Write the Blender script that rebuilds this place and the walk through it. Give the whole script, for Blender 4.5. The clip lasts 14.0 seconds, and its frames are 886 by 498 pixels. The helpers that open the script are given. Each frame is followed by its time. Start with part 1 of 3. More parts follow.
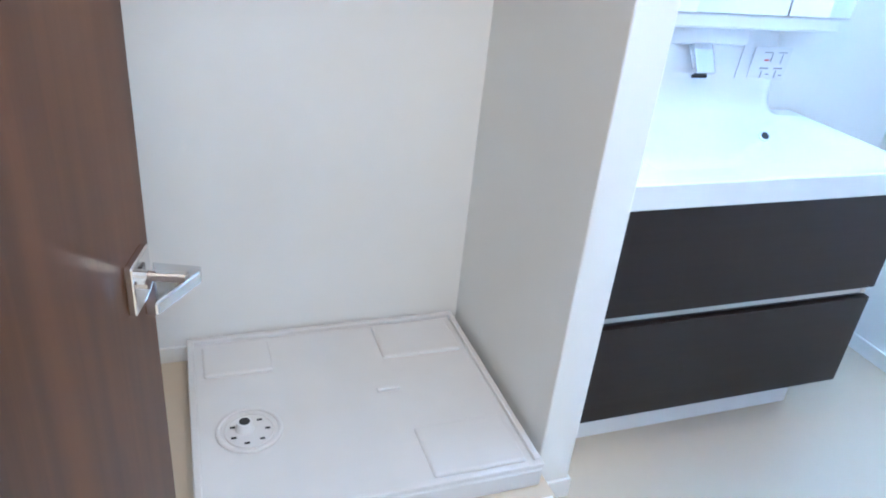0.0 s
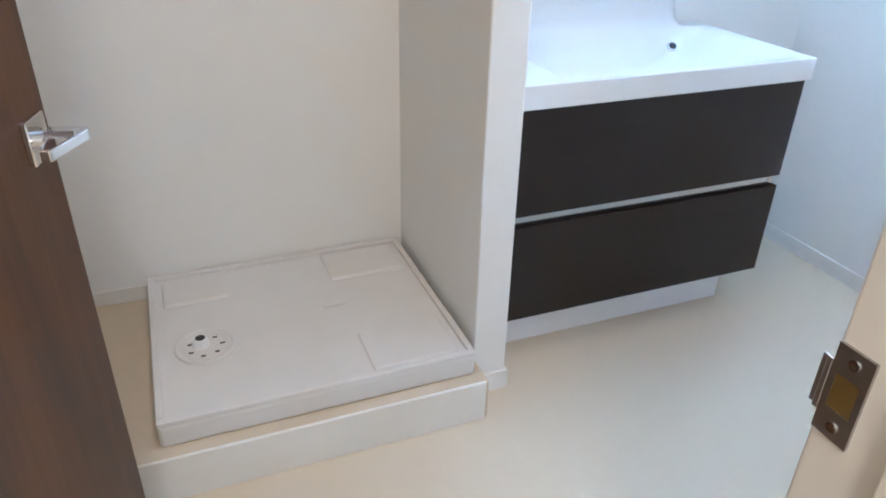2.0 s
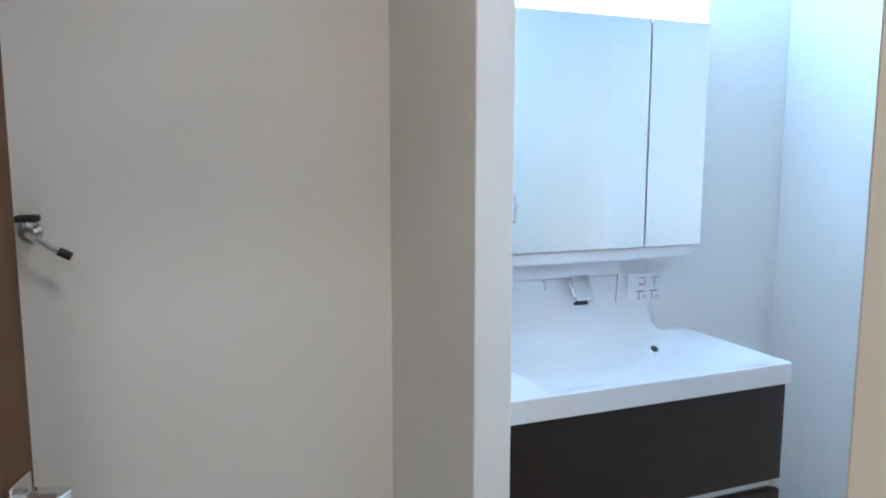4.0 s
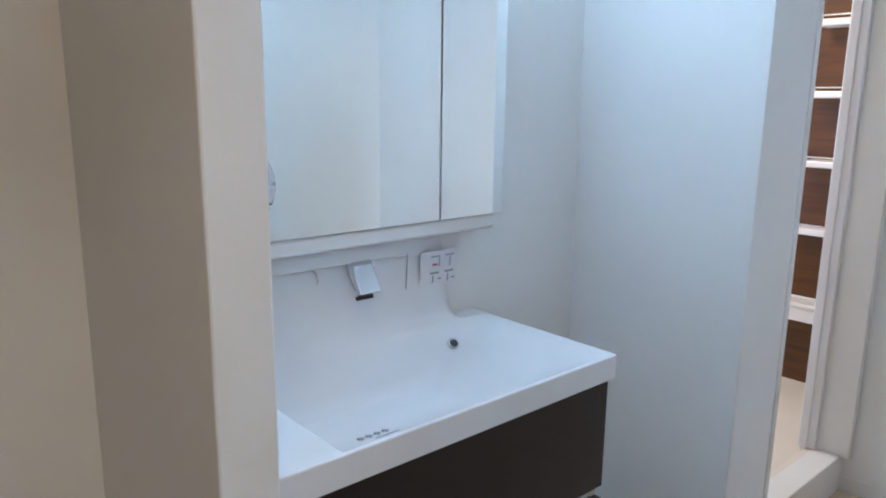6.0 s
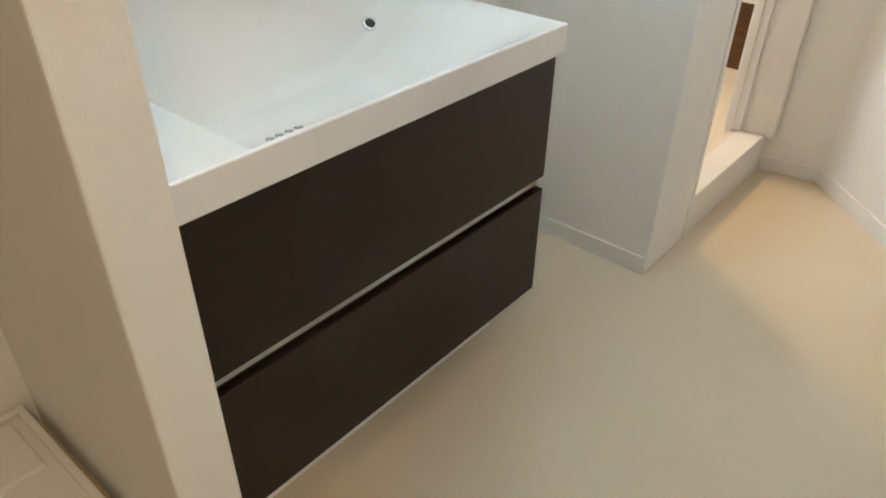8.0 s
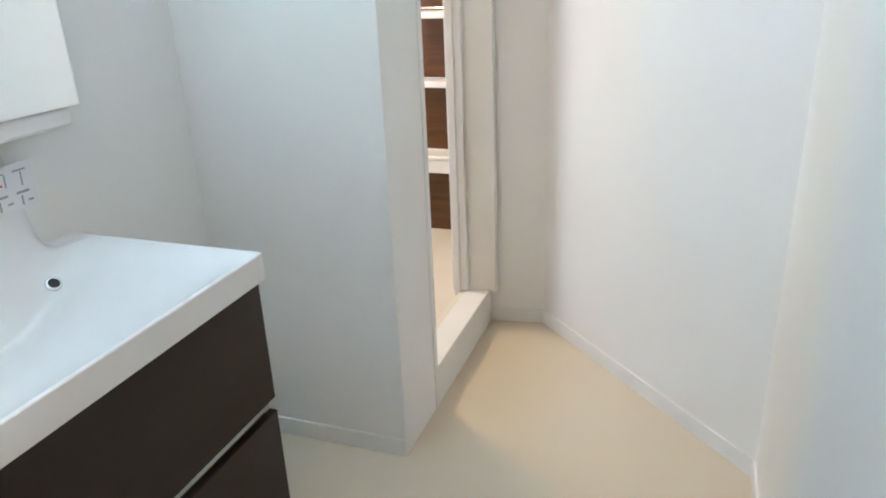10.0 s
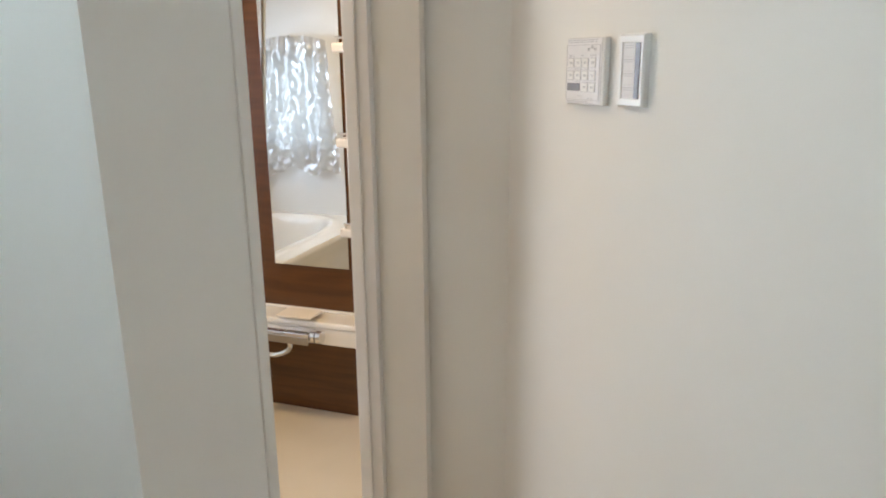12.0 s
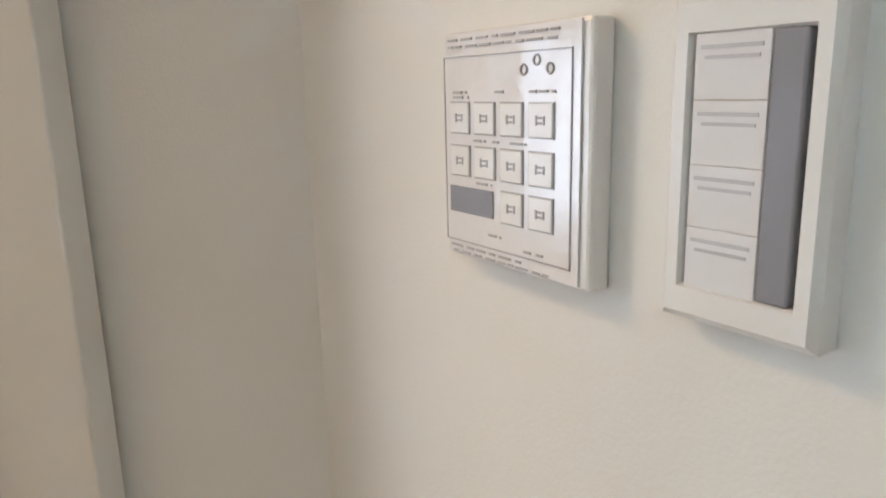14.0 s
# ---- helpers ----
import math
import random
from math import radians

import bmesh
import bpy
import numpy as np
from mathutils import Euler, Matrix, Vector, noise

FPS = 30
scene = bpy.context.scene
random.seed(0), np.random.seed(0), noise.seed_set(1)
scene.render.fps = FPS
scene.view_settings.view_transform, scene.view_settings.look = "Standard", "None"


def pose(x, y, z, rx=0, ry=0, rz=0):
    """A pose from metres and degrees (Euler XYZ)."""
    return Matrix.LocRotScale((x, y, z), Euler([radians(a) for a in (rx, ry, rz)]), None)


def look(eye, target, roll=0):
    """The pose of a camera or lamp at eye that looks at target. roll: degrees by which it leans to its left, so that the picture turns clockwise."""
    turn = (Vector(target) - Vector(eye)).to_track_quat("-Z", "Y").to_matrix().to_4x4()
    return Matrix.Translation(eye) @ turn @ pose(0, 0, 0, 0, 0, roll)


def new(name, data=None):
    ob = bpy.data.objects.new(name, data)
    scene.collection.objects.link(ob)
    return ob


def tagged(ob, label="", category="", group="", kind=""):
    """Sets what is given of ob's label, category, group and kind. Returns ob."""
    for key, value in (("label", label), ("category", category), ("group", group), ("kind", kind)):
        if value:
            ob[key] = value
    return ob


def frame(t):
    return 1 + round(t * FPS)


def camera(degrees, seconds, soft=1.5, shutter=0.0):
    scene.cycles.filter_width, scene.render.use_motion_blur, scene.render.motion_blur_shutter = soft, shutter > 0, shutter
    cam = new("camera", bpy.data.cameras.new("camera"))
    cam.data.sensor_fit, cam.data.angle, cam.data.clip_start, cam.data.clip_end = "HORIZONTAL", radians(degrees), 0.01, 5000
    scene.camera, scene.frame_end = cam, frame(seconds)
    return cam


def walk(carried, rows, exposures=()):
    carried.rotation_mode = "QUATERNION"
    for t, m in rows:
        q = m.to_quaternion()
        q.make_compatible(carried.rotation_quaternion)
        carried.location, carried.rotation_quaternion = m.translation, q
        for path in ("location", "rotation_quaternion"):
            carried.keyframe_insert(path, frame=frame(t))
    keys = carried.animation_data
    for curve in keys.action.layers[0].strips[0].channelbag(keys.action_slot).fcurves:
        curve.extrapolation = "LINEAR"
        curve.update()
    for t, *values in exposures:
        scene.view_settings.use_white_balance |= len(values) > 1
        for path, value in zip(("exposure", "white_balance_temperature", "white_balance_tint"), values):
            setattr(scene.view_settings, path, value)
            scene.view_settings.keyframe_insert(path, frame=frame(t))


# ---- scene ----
cam = camera(63.9, 14.0, soft=1.9)
# seconds, eye, target, roll
PATH = [
    (0, (-1.701, -1.122, 1.322), (-1.042, 0.522, 0.393), 6.1),
    (0.5, (-1.715, -1.12, 1.259), (-0.942, 0.488, 0.357), 5.5),
    (1, (-1.726, -1.177, 1.289), (-0.938, 0.418, 0.375), 2.8),
    (1.5, (-1.674, -1.227, 1.28), (-1.014, 0.42, 0.355), 1.1),
    (2, (-1.606, -1.379, 1.25), (-0.948, 0.24, 0.276), 1.3),
    (2.5, (-1.587, -1.434, 1.235), (-0.974, 0.194, 0.248), 0.1),
    (3, (-1.586, -1.45, 1.242), (-1.009, 0.211, 0.289), -0.9),
    (3.5, (-1.604, -1.427, 1.282), (-0.995, 0.365, 0.634), -0.5),
    (4, (-1.579, -1.404, 1.354), (-0.851, 0.441, 1.1), 0.0),
    (4.2, (-1.595, -1.332, 1.353), (-0.721, 0.457, 1.159), 0.8),
    (6.3, (-1.278, -0.843, 1.368), (0.036, 0.576, 0.856), 0.8),
    (6.5, (-1.257, -0.794, 1.347), (0.062, 0.578, 0.733), 0.7),
    (7, (-1.226, -0.731, 1.277), (0.119, 0.475, 0.417), 1.3),
    (7.5, (-1.198, -0.708, 1.234), (0.071, 0.411, 0.166), 1.9),
    (8, (-1.206, -0.715, 1.208), (0.056, 0.354, 0.084), 0.8),
    (8.5, (-1.187, -0.767, 1.225), (0.283, 0.081, 0.167), 0.7),
    (9, (-1.172, -0.822, 1.243), (0.46, -0.22, 0.258), 0.3),
    (9.2, (-1.176, -0.831, 1.251), (0.496, -0.244, 0.323), -0.4),
    (11.3, (-0.578, -0.646, 1.393), (1.185, 0.071, 0.776), -1.3),
    (11.5, (-0.45, -0.628, 1.378), (1.324, 0.07, 0.774), -0.5),
    (12, (-0.124, -0.645, 1.364), (1.704, -0.011, 0.856), -0.6),
    (12.5, (0.172, -0.674, 1.353), (1.962, 0.094, 0.899), 2.1),
    (13, (0.429, -0.612, 1.361), (2.259, 0.12, 1.025), 2.5),
    (13.5, (0.669, -0.563, 1.367), (2.533, 0.068, 1.011), 1.6),
    (14, (0.827, -0.5, 1.376), (2.736, -0.104, 0.934), -1.4),
]
# seconds, stops, kelvin, tint
LIGHT = [(0, 1.05, 4250, 8), (1, 0.80, 4350, 8), (2.5, 0.66, 4800, 10), (3.2, 0.66, 4800, 10), (4, 0.22, 4600, 7), (6.3, -0.28, 5250, 11), (7.0, -0.22, 6150, 10), (7.5, -0.12, 6600, 10),
         (8, 0.04, 6500, 7), (8.5, 0.20, 5800, 2), (9, 0.26, 5550, 4), (11.3, -0.28, 6050, 8), (12.5, -0.51, 6300, 9), (14, -0.58, 6300, 10)]
walk(cam, [(t, look(e, g, r)) for t, e, g, r in PATH], LIGHT)

# ---- world and lights ----
world = bpy.data.worlds.new("sky")
scene.world = world
world.use_nodes = True
wn = world.node_tree
sky = wn.nodes.new("ShaderNodeTexSky")
sky.sky_type = "NISHITA"
sky.sun_disc = False
sky.sun_elevation = radians(40)
sky.sun_rotation = radians(150)
wn.links.new(sky.outputs[0], wn.nodes["Background"].inputs[0])
wn.nodes["Background"].inputs[1].default_value = 0.12


def area(name, m, sx, sy, watts, colour):
    lamp = bpy.data.lights.new(name, "AREA")
    lamp.shape, lamp.size, lamp.size_y, lamp.energy, lamp.color = "RECTANGLE", sx, sy, watts, colour
    ob = new(name, lamp)
    ob.matrix_world = m
    return ob


area("vanity_uplight", pose(-0.45, 0.443, 1.780, 180, 0, 0), 0.78, 0.045, 34, (0.68, 0.87, 1.0))
# unseen lamp, added for the warm light on floor and partition
area("unseen_warm_light", pose(-1.22, -0.60, 2.375), 0.14, 0.14, 6.5, (1.0, 0.66, 0.36))
area("hall_light", pose(-1.70, -2.0, 2.36), 0.25, 0.25, 19, (1.0, 0.78, 0.54))
area("bath_light", pose(1.25, 0.70, 2.15), 0.22, 0.22, 22, (1.0, 0.68, 0.34))
area("bath_side_window_light", pose(0.462, 1.57, 1.15, 0, -90, 0), 0.54, 0.46, 1.4, (0.95, 0.97, 1.0))
area("bath_window_light", pose(1.10, 2.00, 1.19, -90, 0, 0), 0.56, 0.70, 11, (0.76, 0.84, 1.0))

# ---- materials ----


def material(name, colour, rough=0.5, metal=0.0, second=None, scale=8.0, stretch=(1, 1, 1), bump=0.0, bump_scale=200.0,
             detail=4.0, spec=0.5, coat=0.0, rough_var=0.0, distort=0.0):
    """A surface with two scales of variation: broad tone and fine relief, in metres."""
    mat = bpy.data.materials.new(name)
    mat.use_nodes = True
    n, l = mat.node_tree.nodes, mat.node_tree.links
    b = n["Principled BSDF"]
    b.inputs["Roughness"].default_value, b.inputs["Metallic"].default_value = rough, metal
    b.inputs["Specular IOR Level"].default_value = spec
    b.inputs["Coat Weight"].default_value = coat
    b.inputs["Coat Roughness"].default_value = 0.04
    co = n.new("ShaderNodeTexCoord")
    mp = n.new("ShaderNodeMapping")
    mp.inputs["Scale"].default_value = stretch
    l.new(co.outputs["Object"], mp.inputs["Vector"])
    t = n.new("ShaderNodeTexNoise")
    t.inputs["Scale"].default_value, t.inputs["Detail"].default_value = scale, detail
    t.inputs["Distortion"].default_value = distort
    l.new(mp.outputs[0], t.inputs["Vector"])
    ramp = n.new("ShaderNodeValToRGB")
    ramp.color_ramp.elements[0].position, ramp.color_ramp.elements[1].position = 0.32, 0.68
    ramp.color_ramp.elements[0].color = (*colour, 1)
    ramp.color_ramp.elements[1].color = (*(second or tuple(min(1, c * 1.05) for c in colour)), 1)
    l.new(t.outputs["Fac"], ramp.inputs["Fac"])
    l.new(ramp.outputs["Color"], b.inputs["Base Color"])
    if rough_var:
        r = n.new("ShaderNodeMapRange")
        r.inputs["To Min"].default_value, r.inputs["To Max"].default_value = max(0.02, rough - rough_var), rough + rough_var
        l.new(t.outputs["Fac"], r.inputs["Value"])
        l.new(r.outputs[0], b.inputs["Roughness"])
    if bump:
        f = n.new("ShaderNodeTexNoise")
        f.inputs["Scale"].default_value, f.inputs["Detail"].default_value = bump_scale, 3
        l.new(mp.outputs[0], f.inputs["Vector"])
        bp = n.new("ShaderNodeBump")
        bp.inputs["Strength"].default_value, bp.inputs["Distance"].default_value = bump, 0.002
        l.new(f.outputs["Fac"], bp.inputs["Height"])
        l.new(bp.outputs[0], b.inputs["Normal"])
    return mat


def wood(name, dark, light, rough, along, coat=0.0, fine=60.0, broad=3.0, spec=0.5):
    """Veneer: broad flame figure and fine fibre lines, running along one axis."""
    mat = bpy.data.materials.new(name)
    mat.use_nodes = True
    n, l = mat.node_tree.nodes, mat.node_tree.links
    b = n["Principled BSDF"]
    b.inputs["Roughness"].default_value = rough
    b.inputs["Specular IOR Level"].default_value = spec
    b.inputs["Coat Weight"].default_value, b.inputs["Coat Roughness"].default_value = coat, 0.03
    co = n.new("ShaderNodeTexCoord")
    tex = []
    for s, k, d in ((broad, 0.12, 1.2), (fine, 0.02, 0.2)):
        mp = n.new("ShaderNodeMapping")
        mp.inputs["Scale"].default_value = [k if i == along else 1.0 for i in range(3)]
        l.new(co.outputs["Object"], mp.inputs["Vector"])
        t = n.new("ShaderNodeTexNoise")
        t.inputs["Scale"].default_value, t.inputs["Detail"].default_value, t.inputs["Distortion"].default_value = s, 5, d
        l.new(mp.outputs[0], t.inputs["Vector"])
        tex.append(t)
    mix = n.new("ShaderNodeMath")
    mix.operation = "MULTIPLY_ADD"
    mix.inputs[1].default_value = 0.35
    l.new(tex[1].outputs["Fac"], mix.inputs[0])
    half = n.new("ShaderNodeMath")
    half.operation = "MULTIPLY"
    half.inputs[1].default_value = 0.65
    l.new(tex[0].outputs["Fac"], half.inputs[0])
    l.new(half.outputs[0], mix.inputs[2])
    ramp = n.new("ShaderNodeValToRGB")
    ramp.color_ramp.elements[0].position, ramp.color_ramp.elements[1].position = 0.36, 0.64
    ramp.color_ramp.elements[0].color, ramp.color_ramp.elements[1].color = (*dark, 1), (*light, 1)
    l.new(mix.outputs[0], ramp.inputs["Fac"])
    l.new(ramp.outputs["Color"], b.inputs["Base Color"])
    bp = n.new("ShaderNodeBump")
    bp.inputs["Strength"].default_value, bp.inputs["Distance"].default_value = 0.08, 0.001
    l.new(tex[1].outputs["Fac"], bp.inputs["Height"])
    l.new(bp.outputs[0], b.inputs["Normal"])
    return mat


M_WALL = material("white_wallpaper", (0.775, 0.77, 0.745), 0.75, second=(0.80, 0.795, 0.77), scale=2.5, bump=0.12, bump_scale=420, spec=0.3)
M_CEIL = material("ceiling_paper", (0.78, 0.78, 0.76), 0.85, bump=0.3, bump_scale=380, spec=0.3)
M_FLOOR = material("beige_sheet_floor", (0.610, 0.525, 0.395), 0.24, second=(0.620, 0.540, 0.420), scale=2.2, bump=0.06, bump_scale=160, rough_var=0.06)
M_TRIM = material("white_trim", (0.74, 0.735, 0.71), 0.4, scale=6, bump=0.05)
M_JAMB = material("cream_trim", (0.70, 0.645, 0.56), 0.38, scale=5, bump=0.05)
M_DOOR = wood("walnut_door", (0.026, 0.0095, 0.0038), (0.090, 0.036, 0.0125), 0.42, 2, coat=0.0, broad=7, spec=0.35)
M_DRAWER = wood("espresso_front", (0.0105, 0.0058, 0.0042), (0.017, 0.0095, 0.0066), 0.48, 0, coat=0.0, fine=90, spec=0.32)
M_CERAMIC = material("white_basin", (0.73, 0.73, 0.735), 0.24, scale=4, spec=0.5, coat=0.12)
M_WHITE = material("white_resin", (0.74, 0.74, 0.74), 0.3, scale=6)
M_PAN = material("pan_resin", (0.66, 0.65, 0.64), 0.32, scale=7, bump=0.05, bump_scale=300)
M_CHROME = material("chrome", (0.75, 0.76, 0.78), 0.08, 1.0, scale=20)
M_STEEL = material("brushed_steel", (0.42, 0.40, 0.38), 0.32, 1.0, scale=30, stretch=(1, 1, 12))
M_ALU = material("aluminium", (0.42, 0.44, 0.46), 0.3, 0.9, scale=30, stretch=(12, 1, 1))
M_BLACK = material("black_rubber_and_shade", (0.015, 0.015, 0.017), 0.5, scale=20)
# brass darkened in its colour for the shade inside the latch pocket
M_BRASS = material("shadowed_brass", (0.30, 0.20, 0.06), 0.4, 0.8, scale=20)
M_GREY = material("grey_print", (0.30, 0.30, 0.33), 0.5, scale=20)
M_PRINT = material("faint_print", (0.42, 0.42, 0.45), 0.5, scale=20)
M_PALE = material("pale_grey_print", (0.52, 0.52, 0.55), 0.5, scale=20)
M_RED = material("red_print", (0.55, 0.10, 0.10), 0.5, scale=20)
M_PLATE = material("white_plate", (0.76, 0.76, 0.75), 0.28, scale=9, coat=0.2)
M_FILM = material("clear_film_gloss", (0.80, 0.80, 0.82), 0.10, scale=40, bump=0.5, bump_scale=45, coat=0.6)
M_SMOKE = material("smoke_strip", (0.24, 0.24, 0.27), 0.25, scale=9)
M_LABEL = material("paper_label", (0.72, 0.72, 0.74), 0.5, scale=12)
M_MIRROR = material("mirror_silver", (0.86, 0.90, 0.90), 0.015, 1.0, scale=3)
M_BATHWOOD = wood("bath_panel_walnut", (0.062, 0.0225, 0.0058), (0.104, 0.040, 0.0105), 0.40, 1, coat=0.55, fine=70, broad=16, spec=0.25)
M_BATHWALL = material("bath_white_panel", (0.74, 0.74, 0.73), 0.25, scale=3, bump=0.05)
M_BATHFLOOR = material("bath_floor_cream", (0.66, 0.60, 0.50), 0.4, second=(0.70, 0.64, 0.54), scale=4, bump=0.2, bump_scale=120)
M_TUB = material("tub_acrylic", (0.74, 0.72, 0.68), 0.15, scale=3, coat=0.3)
M_HOSE = material("silver_hose", (0.62, 0.60, 0.56), 0.3, 0.7, scale=300, stretch=(0.1, 0.1, 1))

M_PLASTIC = bpy.data.materials.new("clear_plastic_sheet")
M_PLASTIC.use_nodes = True
_t = M_PLASTIC.node_tree
_t.nodes.clear()
_o, _mx, _tr, _gl = (_t.nodes.new(k) for k in ("ShaderNodeOutputMaterial", "ShaderNodeMixShader", "ShaderNodeBsdfTranslucent", "ShaderNodeBsdfGlossy"))
_tr.inputs["Color"].default_value = (0.90, 0.90, 0.90, 1)
_gl.inputs["Roughness"].default_value = 0.2
_mx.inputs["Fac"].default_value = 0.35
_t.links.new(_tr.outputs[0], _mx.inputs[1])
_t.links.new(_gl.outputs[0], _mx.inputs[2])
_t.links.new(_mx.outputs[0], _o.inputs["Surface"])
M_GLASS = bpy.data.materials.new("frosted_glass")
M_GLASS.use_nodes = True
_b = M_GLASS.node_tree.nodes["Principled BSDF"]
_b.inputs["Base Color"].default_value = (0.92, 0.96, 0.98, 1)
_b.inputs["Roughness"].default_value = 0.45
_b.inputs["Transmission Weight"].default_value = 1.0
_b.inputs["IOR"].default_value = 1.3
M_LAMP = bpy.data.materials.new("lit_diffuser")
M_LAMP.use_nodes = True
_b = M_LAMP.node_tree.nodes["Principled BSDF"]
_b.inputs["Base Color"].default_value = (0.9, 0.9, 0.9, 1)
_b.inputs["Emission Color"].default_value = (0.88, 0.96, 1.0, 1)
_b.inputs["Emission Strength"].default_value = 9.0

# ---- mesh helpers ----


def finish(name, bm, mat, parent=None, label="", smooth=False):
    me = bpy.data.meshes.new(name)
    bm.normal_update()
    bm.to_mesh(me)
    bm.free()
    me.materials.append(mat)
    if smooth:
        for p in me.polygons:
            p.use_smooth = True
    ob = new(name, me)
    if parent is not None:
        ob.parent = parent
    if label:
        ob["label"] = label
    return ob


part = finish


def structure(name, bm, mat, label="", category=""):
    return tagged(finish(name, bm, mat), label=label, category=category or "wall", kind="structure")


def thing(name, at, label, category, group=""):
    ob = new(name)
    ob.empty_display_size = 0.05
    ob.matrix_world = at if isinstance(at, Matrix) else Matrix.Translation(at)
    return tagged(ob, label=label, category=category, group=group)


def add_box(bm, x0, x1, y0, y1, z0, z1, bevel=0.0, seg=2):
    g = bmesh.ops.create_cube(bm, size=1.0)
    v = g["verts"]
    bmesh.ops.scale(bm, vec=(x1 - x0, y1 - y0, z1 - z0), verts=v)
    bmesh.ops.translate(bm, vec=((x0 + x1) / 2, (y0 + y1) / 2, (z0 + z1) / 2), verts=v)
    if bevel:
        e = list({e for q in v for e in q.link_edges})
        bmesh.ops.bevel(bm, geom=e, offset=bevel, segments=seg, affect="EDGES", profile=0.5)
    return bm


def box(x0, x1, y0, y1, z0, z1, bevel=0.0, seg=2):
    return add_box(bmesh.new(), x0, x1, y0, y1, z0, z1, bevel, seg)


def prism(points, z0, z1, bevel=0.0):
    """An upright block over a plan outline."""
    bm = bmesh.new()
    lo = [bm.verts.new((x, y, z0)) for x, y in points]
    hi = [bm.verts.new((x, y, z1)) for x, y in points]
    n = len(points)
    bm.faces.new(lo[::-1])
    bm.faces.new(hi)
    for i in range(n):
        bm.faces.new((lo[i], lo[(i + 1) % n], hi[(i + 1) % n], hi[i]))
    bmesh.ops.recalc_face_normals(bm, faces=bm.faces)
    if bevel:
        bmesh.ops.bevel(bm, geom=list(bm.edges), offset=bevel, segments=2, affect="EDGES", profile=0.5)
    return bm


def add_tube(bm, p, q, r0, r1=None, n=20):
    p, q = Vector(p), Vector(q)
    d = q - p
    m = Matrix.Translation((p + q) / 2) @ d.to_track_quat("Z", "Y").to_matrix().to_4x4()
    bmesh.ops.create_cone(bm, cap_ends=True, segments=n, radius1=r0, radius2=r0 if r1 is None else r1, depth=d.length, matrix=m)
    return bm


def tube(p, q, r0, r1=None, n=20):
    return add_tube(bmesh.new(), p, q, r0, r1, n)


def sweep(path, r, n=12):
    """A round rod or hose along a line of points."""
    bm = bmesh.new()
    pts = [Vector(p) for p in path]
    rings = []
    for i, p in enumerate(pts):
        d = (pts[min(i + 1, len(pts) - 1)] - pts[max(i - 1, 0)]).normalized()
        ref = Vector((0, 0, 1)) if abs(d.z) < 0.9 else Vector((1, 0, 0))
        a = d.cross(ref).normalized()
        b = d.cross(a)
        rings.append([bm.verts.new(p + r * (math.cos(2 * math.pi * k / n) * a + math.sin(2 * math.pi * k / n) * b)) for k in range(n)])
    for u, w in zip(rings, rings[1:]):
        for k in range(n):
            bm.faces.new((u[k], u[(k + 1) % n], w[(k + 1) % n], w[k]))
    bm.faces.new(rings[0][::-1])
    bm.faces.new(rings[-1])
    bmesh.ops.recalc_face_normals(bm, faces=bm.faces)
    return bm


def curve(points, steps=8):
    """Catmull-Rom through the points."""
    p = [Vector(points[0])] + [Vector(q) for q in points] + [Vector(points[-1])]
    out = []
    for i in range(1, len(p) - 2):
        for k in range(steps):
            t = k / steps
            out.append(0.5 * (2 * p[i] + (p[i + 1] - p[i - 1]) * t + (2 * p[i - 1] - 5 * p[i] + 4 * p[i + 1] - p[i + 2]) * t * t
                              + (3 * p[i] - p[i - 1] - 3 * p[i + 1] + p[i + 2]) * t ** 3))
    out.append(p[-2])
    return out


def ring(c, r, t, axis="z", n=32, m=8):
    bm = bmesh.new()
    rot = {"z": Matrix(), "y": pose(0, 0, 0, 90), "x": pose(0, 0, 0, 0, 90)}[axis]
    vs = []
    for i in range(n):
        a = 2 * math.pi * i / n
        row = []
        for k in range(m):
            b = 2 * math.pi * k / m
            q = Vector(((r + t * math.cos(b)) * math.cos(a), (r + t * math.cos(b)) * math.sin(a), t * math.sin(b)))
            row.append(bm.verts.new(Vector(c) + rot @ q))
        vs.append(row)
    for i in range(n):
        for k in range(m):
            bm.faces.new((vs[i][k], vs[(i + 1) % n][k], vs[(i + 1) % n][(k + 1) % m], vs[i][(k + 1) % m]))
    bmesh.ops.recalc_face_normals(bm, faces=bm.faces)
    return bm


def smoothstep(a, b, x):
    t = min(1.0, max(0.0, (x - a) / (b - a)))
    return t * t * (3 - 2 * t)


# ---- setting: washroom ----
H = 2.40                       # ceiling
YN, YV, YS = 0.53, 0.488, -1.014  # laundry back wall, vanity back wall, south wall
XW, XS = -2.30, 0.44           # west wall, bath side wall
YB = -0.082                    # face of the bath door wall
OX0, OX1, SILL, HEAD = 0.696, 1.299, 0.141, 2.12
CA, CB = (1.355, -0.285), (0.626, YS)  # ends of the oblique wall

structure("floor", box(XW, 1.6, -3.3, 0.70, -0.10, 0), M_FLOOR, "beige vinyl sheet floor of the washroom", "floor")
structure("ceiling", box(XW - 0.12, 1.6, -3.4, 0.66, H, H + 0.12), M_CEIL, "white papered ceiling", "ceiling")
structure("wall_north", box(XW, -0.976, YN, YN + 0.12, 0, H), M_WALL, "white wallpapered wall of the laundry alcove")
structure("wall_vanity", box(-0.886, XS, YV, YV + 0.15, 0, H), M_WALL, "white wallpapered wall behind the vanity")
structure("wall_partition", box(-0.976, -0.886, -0.058, YN + 0.12, 0, H, 0.004), M_WALL, "white partition wall between laundry and vanity")
